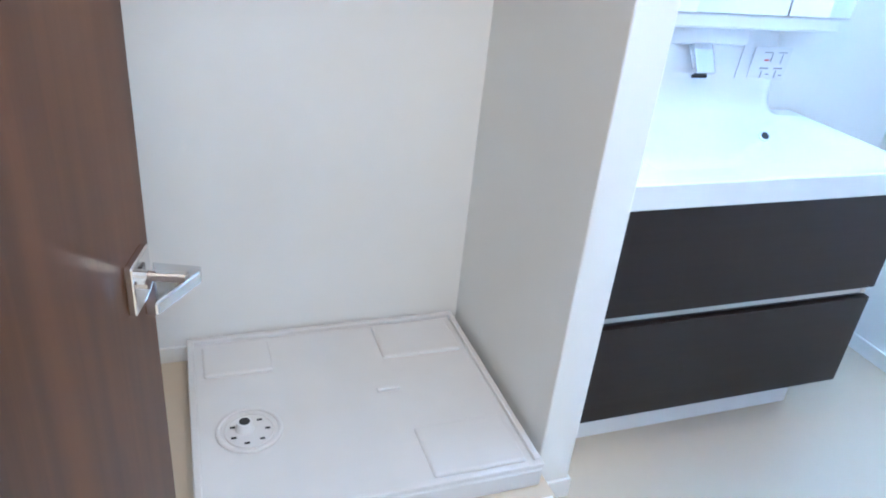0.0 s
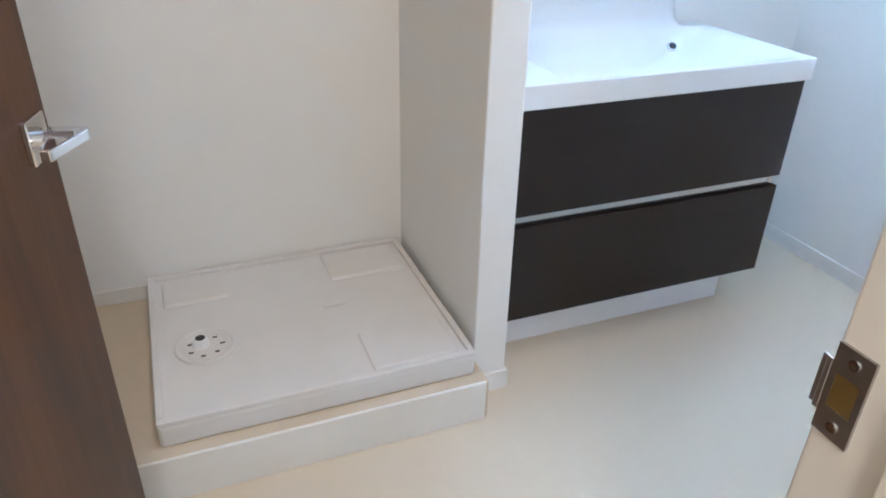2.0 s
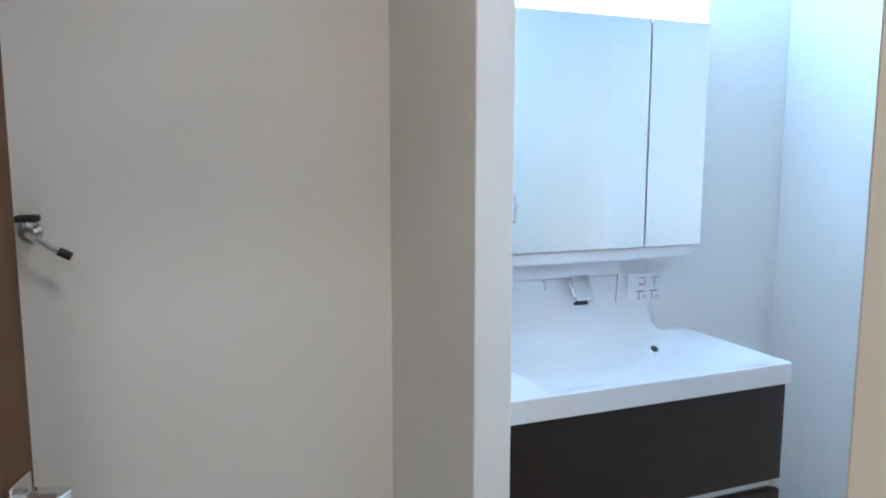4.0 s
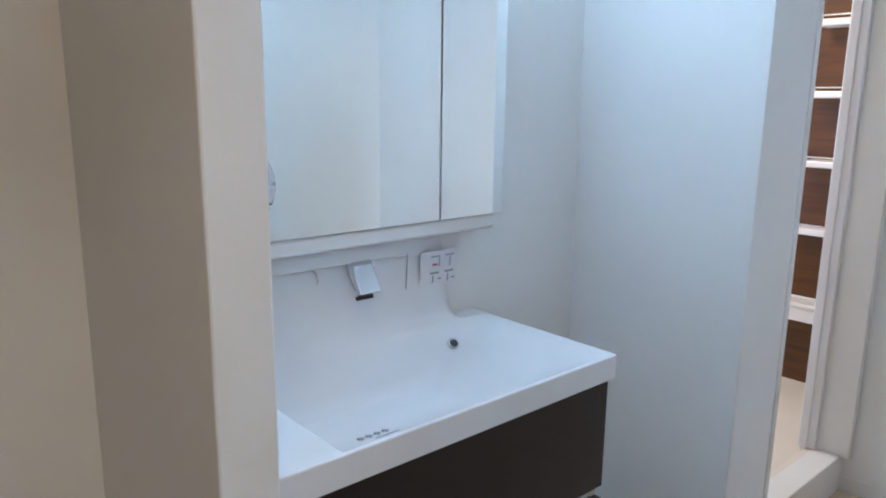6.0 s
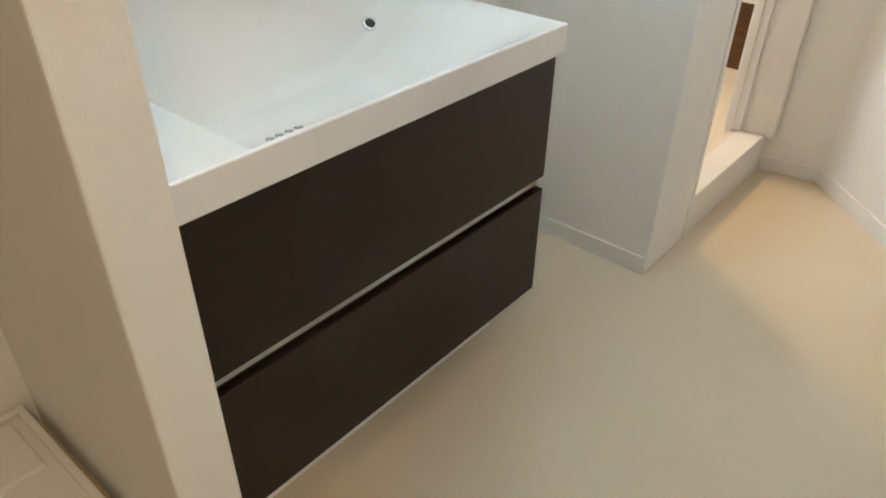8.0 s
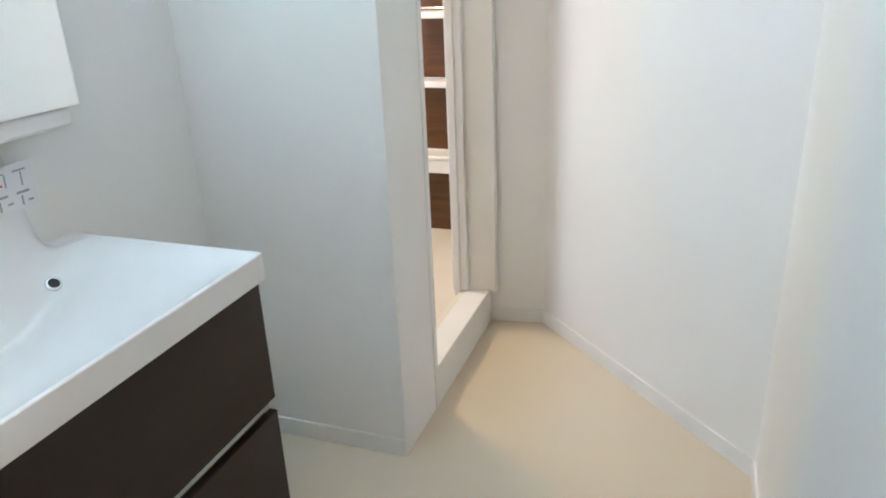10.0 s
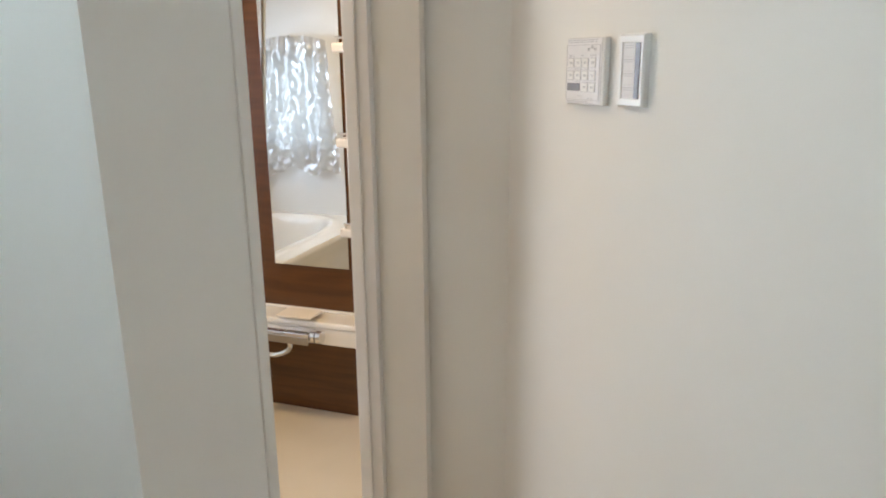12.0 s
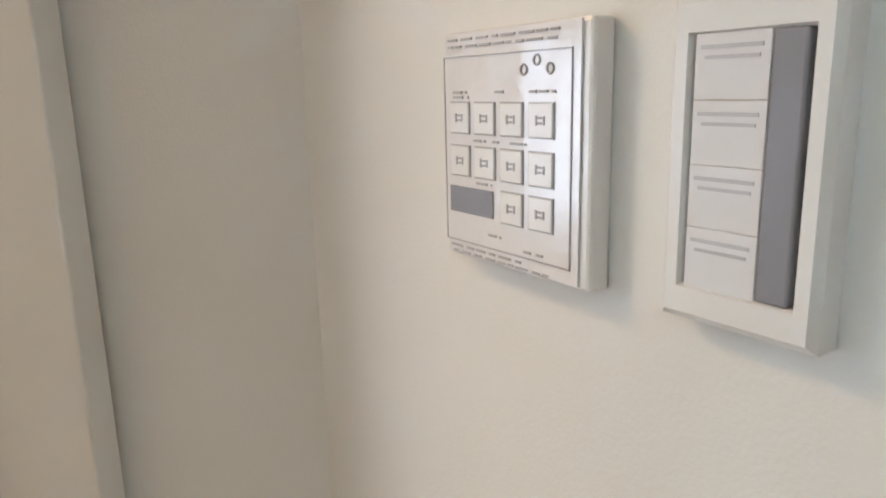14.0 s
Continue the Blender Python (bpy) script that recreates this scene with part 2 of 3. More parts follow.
structure("wall_west", box(XW - 0.12, XW, -3.3, YN + 0.12, 0, H), M_WALL, "white wallpapered side wall")
bath_front = prism([(XS, YV + 0.15), (XS, YB), (OX0, YB), (OX0, 0.0), (XS + 0.10, 0.0), (XS + 0.10, YV + 0.15)], 0, H)
add_box(bath_front, OX0, OX1, YB, 0.00, HEAD, H)
structure("wall_bath_front", bath_front, M_WALL, "white wall round the bathroom doorway")
structure("wall_recess", prism([(OX1 + 0.02, YB), (CA[0], CA[1]), (1.6, CA[1]), (1.6, 0.0), (OX1, 0.0), (OX1, YB)], 0, H), M_WALL,
          "short white wall beside the bathroom doorway")
structure("wall_oblique", prism([CA, CB, (CB[0] + 0.09, CB[1] - 0.12), (1.6, CB[1] - 0.12), (1.6, CA[1])], 0, H), M_WALL,
          "white slanting wall with the control panels")
structure("wall_south", box(-0.99, CB[0] + 0.09, -1.1605, YS, 0, H), M_WALL, "white wallpapered wall beside the washroom door")
structure("wall_south_2", box(-1.13, -0.97, -1.30, -1.1635, 0, H), M_WALL, "white wall end at the washroom door")
structure("wall_south_3", box(XW, -1.965, -1.30, -1.15, 0, H), M_WALL, "white wall on the hinge side of the door")
structure("wall_south_4", box(-1.965, -1.13, -1.30, -1.15, 2.06, H), M_WALL, "white wall over the washroom door")
hall = box(-1.04, -0.92, -3.3, -1.30, 0, H)
add_box(hall, XW, -0.92, -3.42, -3.3, 0, H)
structure("wall_hall", hall, M_WALL, "white wallpapered hallway walls")

# raised laundry platform
platform = box(XW, -0.976, -0.150, YN, 0, 0.111)
structure("platform", platform, M_FLOOR, "raised beige platform under the washing machine pan", "platform")
structure("trim_platform", box(XW, -0.985, -0.158, -0.150, 0, 0.118, 0.002), M_TRIM, "white fascia along the raised platform", "trim")


def baseboard(a, b, name, h=0.055, d=0.008):
    a, b = Vector(a), Vector(b)
    t = (b - a).normalized()
    nrm = Vector((-t.y, t.x)) * d
    pts = [(a.x, a.y), (b.x, b.y), (b.x + nrm.x, b.y + nrm.y), (a.x + nrm.x, a.y + nrm.y)]
    structure(name, prism(pts, 0.0, h, 0.0015), M_TRIM, "slim white baseboard", "baseboard")


baseboard((XS, YB - 0.002), (XS, YV), "baseboard")
baseboard((XS, YV), (0.0, YV), "baseboard_2")
baseboard((CB[0] + 0.003, CB[1] + 0.003), CA, "baseboard_3")
baseboard((-0.985, YS), CB, "baseboard_4")
baseboard(CA, (OX1 + 0.022, YB - 0.002), "baseboard_5")
structure("baseboard_6", box(-0.981, -0.879, -0.066, -0.058, 0, 0.058, 0.0015), M_TRIM, "slim white baseboard on the partition end", "baseboard")
structure("baseboard_7", box(-0.886, -0.879, -0.058, 0.1, 0, 0.058, 0.0015), M_TRIM, "slim white baseboard on the partition side", "baseboard")
structure("baseboard_8", box(XW, -1.0, YN - 0.008, YN, 0.111, 0.157, 0.0015), M_TRIM, "slim white baseboard above the platform", "baseboard")

# washroom door frame
frame_r = box(-1.208, -1.13, -1.315, -1.117, 0, 2.06, 0.003)
structure("door_frame_1", frame_r, M_JAMB, "cream door jamb with a stop strip", "door frame")
structure("trim_stop", box(-1.221, -1.208, -1.221, -1.181, 0, 2.03, 0.002), M_JAMB, "cream door stop strip", "trim")
structure("door_frame_2", box(-1.965, -1.93, -1.315, -1.117, 0, 2.06, 0.003), M_JAMB, "cream door jamb on the hinge side", "door frame")
structure("door_frame_3", box(-1.93, -1.208, -1.315, -1.117, 2.03, 2.06, 0.003), M_JAMB, "cream door head", "door frame")

# ---- washroom door ----
hinge = Vector((-1.925, -1.110, 0.0))
swing = math.degrees(math.atan2(0.685, 0.180))
door = thing("door", pose(*hinge, 0, 0, swing), "dark walnut veneer door standing open on its hinges", "door")
W = 0.708
part("leaf", box(0, W, 0, 0.036, 0.008, 2.02, 0.002), M_DOOR, door)
part("edge_band", box(W, W + 0.0015, 0.002, 0.034, 0.010, 2.018), M_DOOR, door)
ZH = 0.950
for side, y0, s in (("front", 0.0, -1), ("back", 0.036, 1)):
    rose = part("rosette", box(W - 0.078, W - 0.026, min(y0, y0 + s * 0.009), max(y0, y0 + s * 0.009), ZH - 0.026, ZH + 0.026, 0.002), M_CHROME, door, "square chrome rosette")
    neck = part("neck", tube((W - 0.052, y0 + s * 0.009, ZH), (W - 0.052, y0 + s * 0.05, ZH), 0.010), M_CHROME, door, smooth=False)
    lv = prism([(W - 0.030, y0 + s * 0.012), (W - 0.034, y0 + s * 0.060), (W - 0.044, y0 + s * 0.062), (W - 0.090, y0 + s * 0.032), (W - 0.090, y0 + s * 0.020), (W - 0.064, y0 + s * 0.020)],
               ZH - 0.006, ZH + 0.008, 0.002)
    for v in lv.verts:
        v.co.z -= 0.22 * max(0, W - 0.045 - v.co.x)
    part("lever", lv, M_CHROME, door, "flat tapering chrome lever")
part("latch_plate", box(W + 0.0015, W + 0.003, 0.006, 0.030, ZH - 0.055, ZH + 0.055, 0.001), M_STEEL, door, "steel latch plate")
part("latch_bolt", box(W + 0.003, W + 0.014, 0.012, 0.024, ZH - 0.010, ZH + 0.010, 0.003), M_STEEL, door)
for z in (0.25, 1.0, 1.75):
    part("hinge", tube((0.0, -0.004, z - 0.05), (0.0, -0.004, z + 0.05), 0.006), M_STEEL, door)

strike = thing("strike_plate", (-1.208, -1.131, 0.932), "dark steel strike plate with a curved lip on the cream jamb", "strike plate")
sp = box(-0.0025, 0, -0.017, 0.012, -0.037, -0.014)
add_box(sp, -0.0025, 0, -0.017, 0.012, 0.014, 0.037)
add_box(sp, -0.0025, 0, -0.017, -0.012, -0.014, 0.014)
add_box(sp, -0.0025, 0, 0.007, 0.012, -0.014, 0.014)
part("plate", sp, M_STEEL, strike)
part("box_hole", box(-0.002, -0.0008, -0.012, 0.007, -0.014, 0.014), M_BRASS, strike, "brassy latch pocket")
lip = box(-0.003, 0.0, 0.012, 0.017, -0.022, 0.022, 0.001)
add_box(lip, -0.001, 0.002, 0.0165, 0.022, -0.021, 0.021, 0.001)
part("lip", lip, M_STEEL, strike, "curved steel lip")
for z in (-0.027, 0.027):
    part("screw", tube((-0.0025, -0.003, z), (-0.0037, -0.003, z), 0.0042), M_CHROME, strike)

# ---- washing machine pan ----
pan = thing("washing_machine_pan", (-1.738, -0.112, 0.111), "off-white plastic washing machine pan on the raised platform", "drain pan")
PW, PD, PH = 0.742, 0.634, 0.070
part("tray", box(0, PW, 0, PD, 0, PH - 0.012, 0.008), M_PAN, pan)
for a in ((0, PW, 0, 0.016), (0, PW, PD - 0.016, PD), (0, 0.016, 0.016, PD - 0.016), (PW - 0.016, PW, 0.016, PD - 0.016)):
    part("rim", box(*a, PH - 0.014, PH, 0.003), M_PAN, pan)
for i, (x, y, sx, sy) in enumerate(((0.60, 0.105, 0.22, 0.16), (0.60, 0.535, 0.22, 0.15), (0.12, 0.535, 0.17, 0.13))):
    pd = box(x - sx / 2, x + sx / 2, y - sy / 2, y + sy / 2, PH - 0.022, PH - 0.004, 0.0075, 4)
    part("foot_pad", pd, M_PAN, pan)
part("rib", box(0.44, 0.50, 0.33, 0.345, PH - 0.014, PH - 0.004, 0.004), M_PAN, pan)
drain = part("drain", tube((0.125, 0.265, PH - 0.013), (0.125, 0.265, PH - 0.0095), 0.066, n=40), M_PAN, pan, "round white drain cover")
part("drain_ring", ring((0.125, 0.265, PH - 0.010), 0.069, 0.006), M_PAN, drain, smooth=True)
part("inner_ring", ring((0.125, 0.262, PH - 0.009), 0.054, 0.003), M_PAN, drain, smooth=True)
part("drain_socket", tube((0.115, 0.27, PH - 0.0096), (0.115, 0.27, PH + 0.012), 0.022, 0.017), M_WHITE, drain)
part("socket_hole", tube((0.115, 0.27, PH + 0.0122), (0.115, 0.27, PH + 0.013), 0.012), M_BLACK, drain)
for k in range(7):
    a = 2 * math.pi * k / 7
    c = (0.125 + 0.040 * math.cos(a), 0.262 + 0.040 * math.sin(a))
    part("slot", box(c[0] - 0.006, c[0] + 0.006, c[1] - 0.003, c[1] + 0.003, PH - 0.0096, PH - 0.0088), M_BLACK, drain)

# ---- laundry tap ----
tap = thing("laundry_tap", (-1.880, YN, 1.16), "chrome washing machine tap on the alcove wall", "tap")
part("wall_flange", tube((0.005, 0, 0.02), (0.005, -0.010, 0.02), 0.027), M_CHROME, tap)
part("handle", box(-0.020, 0.030, -0.058, -0.012, 0.045, 0.062, 0.005), M_BLACK, tap, "dark lever handle")
part("body", tube((0.005, -0.010, 0.02), (0.005, -0.060, 0.02), 0.016), M_CHROME, tap)
part("stem", tube((0.005, -0.045, 0.02), (0.005, -0.045, 0.05), 0.011), M_CHROME, tap)
part("spout", sweep(curve([(0.005, -0.06, 0.02), (0.028, -0.070, 0.004), (0.060, -0.074, -0.018), (0.085, -0.076, -0.030)]), 0.008), M_CHROME, tap, smooth=True)
part("nozzle", tube((0.070, -0.075, -0.022), (0.096, -0.077, -0.036), 0.0105), M_BLACK, tap, "dark hose nozzle")

# ---- vanity ----
vanity = thing("vanity_cabinet", (-0.884, 0, 0), "floating look vanity cabinet with two dark brown drawers", "cabinet")
VW = 0.884
body = box(0.002, VW - 0.004, 0.040, YV, 0.150, 0.620)
add_box(body, 0.002, 0.018, 0.040, YV, 0.620, 0.741)
add_box(body, VW - 0.020, VW - 0.004, 0.040, YV, 0.620, 0.741)
add_box(body, 0.018, VW - 0.020, 0.040, 0.050, 0.620, 0.741)
part("body", body, M_WHITE, vanity, "white cabinet carcass")
part("plinth", box(0.002, VW - 0.035, 0.112, 0.45, 0, 0.150, 0.002), M_WHITE, vanity, "white recessed plinth")
for z0, z1 in ((0.149, 0.428), (0.460, 0.740)):
    part("drawer_front", box(0.002, VW + 0.002, 0.018, 0.039, z0, z1, 0.0012), M_DRAWER, vanity, "dark espresso wood drawer front")
part("finger_rail", box(0.004, VW - 0.03, 0.028, 0.0398, 0.440, 0.4585), M_ALU, vanity, "brushed aluminium finger rail")
# black strip stands in for the shade in the gap over the lower drawer
part("gap_shade", box(0.004, VW - 0.012, 0.034, 0.0398, 0.4285, 0.4398), M_BLACK, vanity, "black strip in place of the shade above the lower drawer")
part("rail_cap", box(VW - 0.030, VW - 0.012, 0.026, 0.0398, 0.438, 0.459, 0.002), M_STEEL, vanity, "metal end cap")

basin = thing("washbasin", (-0.884, 0, 0.80), "glossy white moulded basin top with a sloping bowl", "washbasin")


def bowl(x, y):
    """Depth of the moulded bowl below the deck, at a place on the top."""
    left = math.sin(math.pi / 2 * min(1, max(0, (x - 0.142) / 0.036)))
    right = 1 - smoothstep(0.60, VW - 0.002, x)
    front = 1 - (1 - min(1, max(0, (y - 0.006) / 0.26))) ** 2
    return 0.125 * left * right * front


# deck, bowl and splashback are one moulding: each column runs from the front rim back and up the wall
bm = bmesh.new()
cols = []
for x in [0.142 * i / 8 for i in range(8)] + [0.1405 + 0.0015 * i for i in range(25)] + [0.178 + (VW - 0.178) * i / 90 for i in range(91)]:
    d = bowl(x, 0.36)
    line = [Vector((0.36 * j / 48, -bowl(x, 0.36 * j / 48))) for j in range(48)]
    back = curve([(0.36, -d, 0), (0.390, -d * 0.88, 0), (0.413, -d * 0.52, 0), (0.430, -d * 0.12 + 0.005, 0), (0.455, 0.028, 0), (0.471, 0.075, 0), (0.479, 0.15, 0), (0.484, 0.26, 0)], 4)
    rise = 1 - smoothstep(VW - 0.135, VW - 0.075, x)
    cols.append([bm.verts.new((x, p.x, p.y * rise if p.y > 0 else p.y)) for p in line + back])
for u, w in zip(cols, cols[1:]):
    for k in range(len(u) - 1):
        bm.faces.new((u[k], w[k], w[k + 1], u[k + 1]))
top = finish("bowl_and_back", bm, M_CERAMIC, basin, smooth=True)
RIM = 0.058
rim = box(0, VW, -0.003, 0.008, -RIM, 0.0005, 0.003)
add_box(rim, VW - 0.010, VW + 0.001, 0.006, 0.40, -RIM, 0.0005, 0.003)
part("rim", rim, M_CERAMIC, basin)
part("faucet_shelf", box(0.0, 0.638, 0.455, 0.483, 0.190, 0.252, 0.003), M_CERAMIC, basin, "white ledge over the faucet")
d = bowl(VW - 0.147, 0.36)
OV = Vector((VW - 0.147, 0.397, -0.77 * d))
ov = part("overflow", ring((0, 0, 0), 0.0125, 0.0045, "y"), M_CHROME, basin, "chrome overflow ring", smooth=True)
ov.matrix_local = pose(*OV, -48, 0, -14)
oh = part("overflow_hole", tube((0, -0.004, 0), (0, 0.002, 0), 0.0120), M_BLACK, ov)

faucet = thing("basin_faucet", (-0.393, 0.484, 0.972), "flat chrome wall faucet above the basin", "faucet")
fb = box(-0.031, 0.031, -0.085, 0, 0.0, 0.018, 0.004)
part("spout", fb, M_CHROME, faucet).matrix_local = pose(0, -0.012, 0.016, 58)
part("outlet", tube((-0.034, -0.060, -0.058), (0.010, -0.060, -0.058), 0.005), M_BLACK, faucet, "black outlet bar")
part("side", tube((-0.030, -0.052, -0.040), (-0.030, -0.016, 0.014), 0.005), M_CHROME, faucet)

notice = thing("notice_sticker", (-0.170, 0.4735, 0.92), "white instruction sticker with printed diagrams on the splashback", "sticker")
notice.rotation_euler = (radians(4), 0, 0)
part("paper", box(-0.03, 0.10, -0.0008, 0, -0.03, 0.065), M_LABEL, notice)
part("edge_line", box(-0.074, -0.072, -0.0015, 0, -0.025, 0.068), M_GREY, notice)
for x, z, sx, sz, m_ in ((0.02, 0.05, 0.03, 0.003, M_GREY), (0.07, 0.05, 0.03, 0.003, M_GREY), (0.02, 0.028, 0.016, 0.005, M_RED), (0.035, 0.035, 0.003, 0.025, M_GREY),
                         (0.072, 0.032, 0.003, 0.028, M_GREY), (0.02, 0.005, 0.03, 0.005, M_GREY), (0.07, 0.005, 0.03, 0.005, M_GREY),
                         (0.015, -0.012, 0.004, 0.02, M_GREY), (0.038, -0.012, 0.012, 0.004, M_GREY), (0.066, -0.012, 0.004, 0.02, M_GREY), (0.085, -0.015, 0.012, 0.004, M_GREY)):
    part("print_mark", box(x - sx / 2, x + sx / 2, -0.0016, -0.0009, z - sz / 2, z + sz / 2), m_, notice)

hook = thing("splash_hook", (-0.515, 0.470, 0.972), "small chrome hook on the splashback", "hook")
part("hook_arm", sweep(curve([(0, 0, 0.012), (0, -0.012, 0.008), (0.002, -0.016, -0.008), (0.004, -0.010, -0.016)]), 0.0025), M_CHROME, hook, smooth=True)

bowl_label = thing("bowl_label", (-0.522, 0.222, 0.8015 - bowl(0.362, 0.222)), "dark printed notice stuck on the basin floor", "sticker")
bowl_label.rotation_euler = (-math.atan2(bowl(0.362, 0.232) - bowl(0.362, 0.212), 0.02), 0, 0)
for k in range(4):
    x = -0.042 + k * 0.021
    part("print_mark", box(x, x + 0.016, 0.000, 0.003, 0.0, 0.0012), M_GREY, bowl_label)
    part("print_mark", box(x + 0.002, x + 0.014, 0.006, 0.009, 0.0, 0.0012), M_GREY, bowl_label)
    part("print_mark", box(x + 0.006, x + 0.009, -0.007, 0.013, 0.0, 0.0013), M_GREY, bowl_label)
part("print_line", box(-0.010, 0.050, -0.022, -0.018, 0.0, 0.0012), M_PRINT, bowl_label)
part("print_line", box(-0.120, -0.117, -0.006, 0.020, 0.0, 0.0012), M_GREY, bowl_label)

# mirror cabinet with light
mc = thing("mirror_cabinet", (-0.884, 0.39, 1.044), "wall mirror cabinet with a lit top and white lower rail", "mirror cabinet")
part("carcass", box(0.002, VW - 0.004, 0.022, YV - 0.39, 0.03, 0.73), M_WHITE, mc)
part("lower_rail", box(0.002, VW - 0.012, 0.002, YV - 0.39, 0.0, 0.036, 0.006), M_WHITE, mc, "white lower rail")
for x0, x1 in ((0.002, 0.190), (0.194, 0.674), (0.680, VW + 0.008)):
    dr = part("mirror_door", box(x0, x1, 0.0, 0.018, 0.038, 0.72), M_WHITE, mc)
    part("mirror_glass", box(x0 + 0.0005, x1 - 0.0005, -0.004, -0.0005, 0.0385, 0.7195), M_MIRROR, dr, "mirror glass")
part("door_gap", box(0.674, 0.680, 0.010, 0.020, 0.038, 0.72), M_BLACK, mc)
part("lamp_cover", box(0.008, VW + 0.002, 0.0, 0.006, 0.722, 0.778, 0.002), M_LAMP, mc, "glowing white lamp cover")
for x in (0.002, VW + 0.002):
    part("lamp_end", box(x, x + 0.006, 0.0, YV - 0.39, 0.722, 0.778), M_WHITE, mc)
part("lamp_diffuser", box(0.01, VW - 0.01, 0.02, YV - 0.39 - 0.01, 0.7305, 0.733), M_LAMP, mc, "glowing white light diffuser")

towel = thing("towel_ring", (-0.886, 0.16, 1.285), "chrome towel ring on the partition wall", "towel ring")
part("bracket", box(0, 0.020, -0.02, 0.02, -0.012, 0.012, 0.003), M_CHROME, towel)
part("ring", sweep([(0.058 + 0.060 * math.cos(a), 0, -0.058 + 0.064 * math.sin(a)) for a in [2 * math.pi * k / 40 for k in range(41)]], 0.005), M_CHROME, towel, smooth=True)

# ---- wall panels on the slanting wall ----
ang = math.atan2(CA[1] - CB[1], CA[0] - CB[0])
along = Vector((math.cos(ang), math.sin(ang), 0))
outw = Vector((-math.sin(ang), math.cos(ang), 0))


def on_oblique(x, y, z):
    """A frame on the slanting wall: x runs towards the doorway, y into the wall, z up."""
    p = Vector((CB[0], CB[1], 0))
    s = (Vector((x, y, 0)) - p).dot(along)
    q = p + along * s
    m = Matrix((( -along.x, -outw.x, 0, q.x), (-along.y, -outw.y, 0, q.y), (0, 0, 1, z), (0, 0, 0, 1)))
    return m


control = thing("bath_dryer_control", on_oblique(1.167, -0.473, 1.346) @ Matrix.Scale(0.95, 4), "white bathroom dryer control panel with square buttons", "control panel")
CW, CH, CT = 0.110, 0.119, 0.013
part("housing", box(-CW / 2, CW / 2, -CT, 0, -CH / 2, CH / 2, 0.002), M_PLATE, control)
part("film", box(-CW / 2 + 0.002, CW / 2 - 0.006, -CT - 0.0012, -CT - 0.0004, -CH / 2 + 0.002, CH / 2 - 0.001), M_FILM, control, "glossy protective film")
FY = -CT - 0.0013
rng = random.Random(5)
for r_, z in enumerate((0.016, -0.0065, -0.0275)):
    for c_ in range(4):
        if r_ == 2 and c_ < 2:
            continue
        x = -0.040 + c_ * 0.0215
        bt = part("button", box(x - 0.0082, x + 0.0082, FY - 0.0011, FY, z - 0.0078, z + 0.0078, 0.0005), M_PLATE, control)
        fr = box(x - 0.0088, x + 0.0088, FY - 0.0004, FY, z - 0.0084, z + 0.0084)
        part("button_outline", fr, M_PRINT, control)
        for dx, dz, w, h in ((-0.0025, 0.0, 0.0012, 0.0045), (0.0, 0.0012, 0.0030, 0.0010), (0.0, -0.0012, 0.0030, 0.0010), (0.0028, 0.0, 0.0010, 0.0040)):
            part("button_print", box(x + dx - w / 2, x + dx + w / 2, FY - 0.0014, FY - 0.0011, z + dz - h / 2, z + dz + h / 2), M_PRINT, bt)
part("display", box(-0.050, -0.012, FY - 0.0006, FY, -0.0345, -0.0205), M_SMOKE, control, "grey display window")
for x0, x1, z in ((-0.050, 0.036, 0.0555), (-0.050, 0.036, 0.0520), (-0.046, -0.034, 0.029), (-0.046, -0.032, 0.0265), (-0.010, -0.003, 0.029), (0.016, 0.034, 0.029),
                  (-0.028, -0.018, 0.0045), (-0.012, -0.007, 0.0045), (0.002, 0.014, 0.0045), (-0.026, -0.013, -0.0175), (-0.016, -0.006, -0.0435),
                  (0.012, 0.026, -0.0475), (-0.050, 0.010, -0.0535), (-0.048, 0.030, -0.0565)):
    while x0 < x1:
        w = rng.uniform(0.004, 0.011)
        part("print_line", box(x0, min(x1, x0 + w), FY - 0.0006, FY, z - 0.0006, z + 0.0006), M_PRINT, control)
        x0 += w + rng.uniform(0.0015, 0.004)
for k in range(3):
    part("print_mark", ring((0.012 + 0.009 * k, FY - 0.0002, 0.039 + (0.004 if k == 1 else 0)), 0.0022, 0.0006, "y", 14, 5), M_PRINT, control)
for a_, b_ in (((-0.054, -0.0505), (0.044, -0.0505)), ((-0.054, 0.047), (0.044, 0.047)), ((-0.054, -0.0505), (-0.054, 0.047)), ((0.044, -0.0505), (0.044, 0.047))):
    part("border_line", box(min(a_[0], b_[0]) - 0.0003, max(a_[0], b_[0]) + 0.0003, FY - 0.0005, FY, min(a_[1], b_[1]) - 0.0003, max(a_[1], b_[1]) + 0.0003), M_PRINT, control)

switch = thing("light_switch", on_oblique(1.085, -0.560, 1.348) @ Matrix.Diagonal((0.88, 0.96, 0.95, 1)), "white light switch plate with four labelled rockers", "light switch")
SW, SH, ST = 0.068, 0.119, 0.014
sb = bmesh.new()
IW, IH = SW / 2 - 0.0095, SH / 2 - 0.014
loops = [[sb.verts.new((x * sx, y, z * sz)) for sx, sz in ((-1, -1), (1, -1), (1, 1), (-1, 1))]
         for x, y, z in ((SW / 2, 0, SH / 2), (SW / 2, -ST + 0.003, SH / 2), (SW / 2 - 0.003, -ST, SH / 2 - 0.003), (IW + 0.001, -ST, IH + 0.001), (IW, -ST + 0.002, IH), (IW, -0.004, IH))]
for u, w in zip(loops, loops[1:]):
    for k in range(4):
        sb.faces.new((u[k], u[(k + 1) % 4], w[(k + 1) % 4], w[k]))
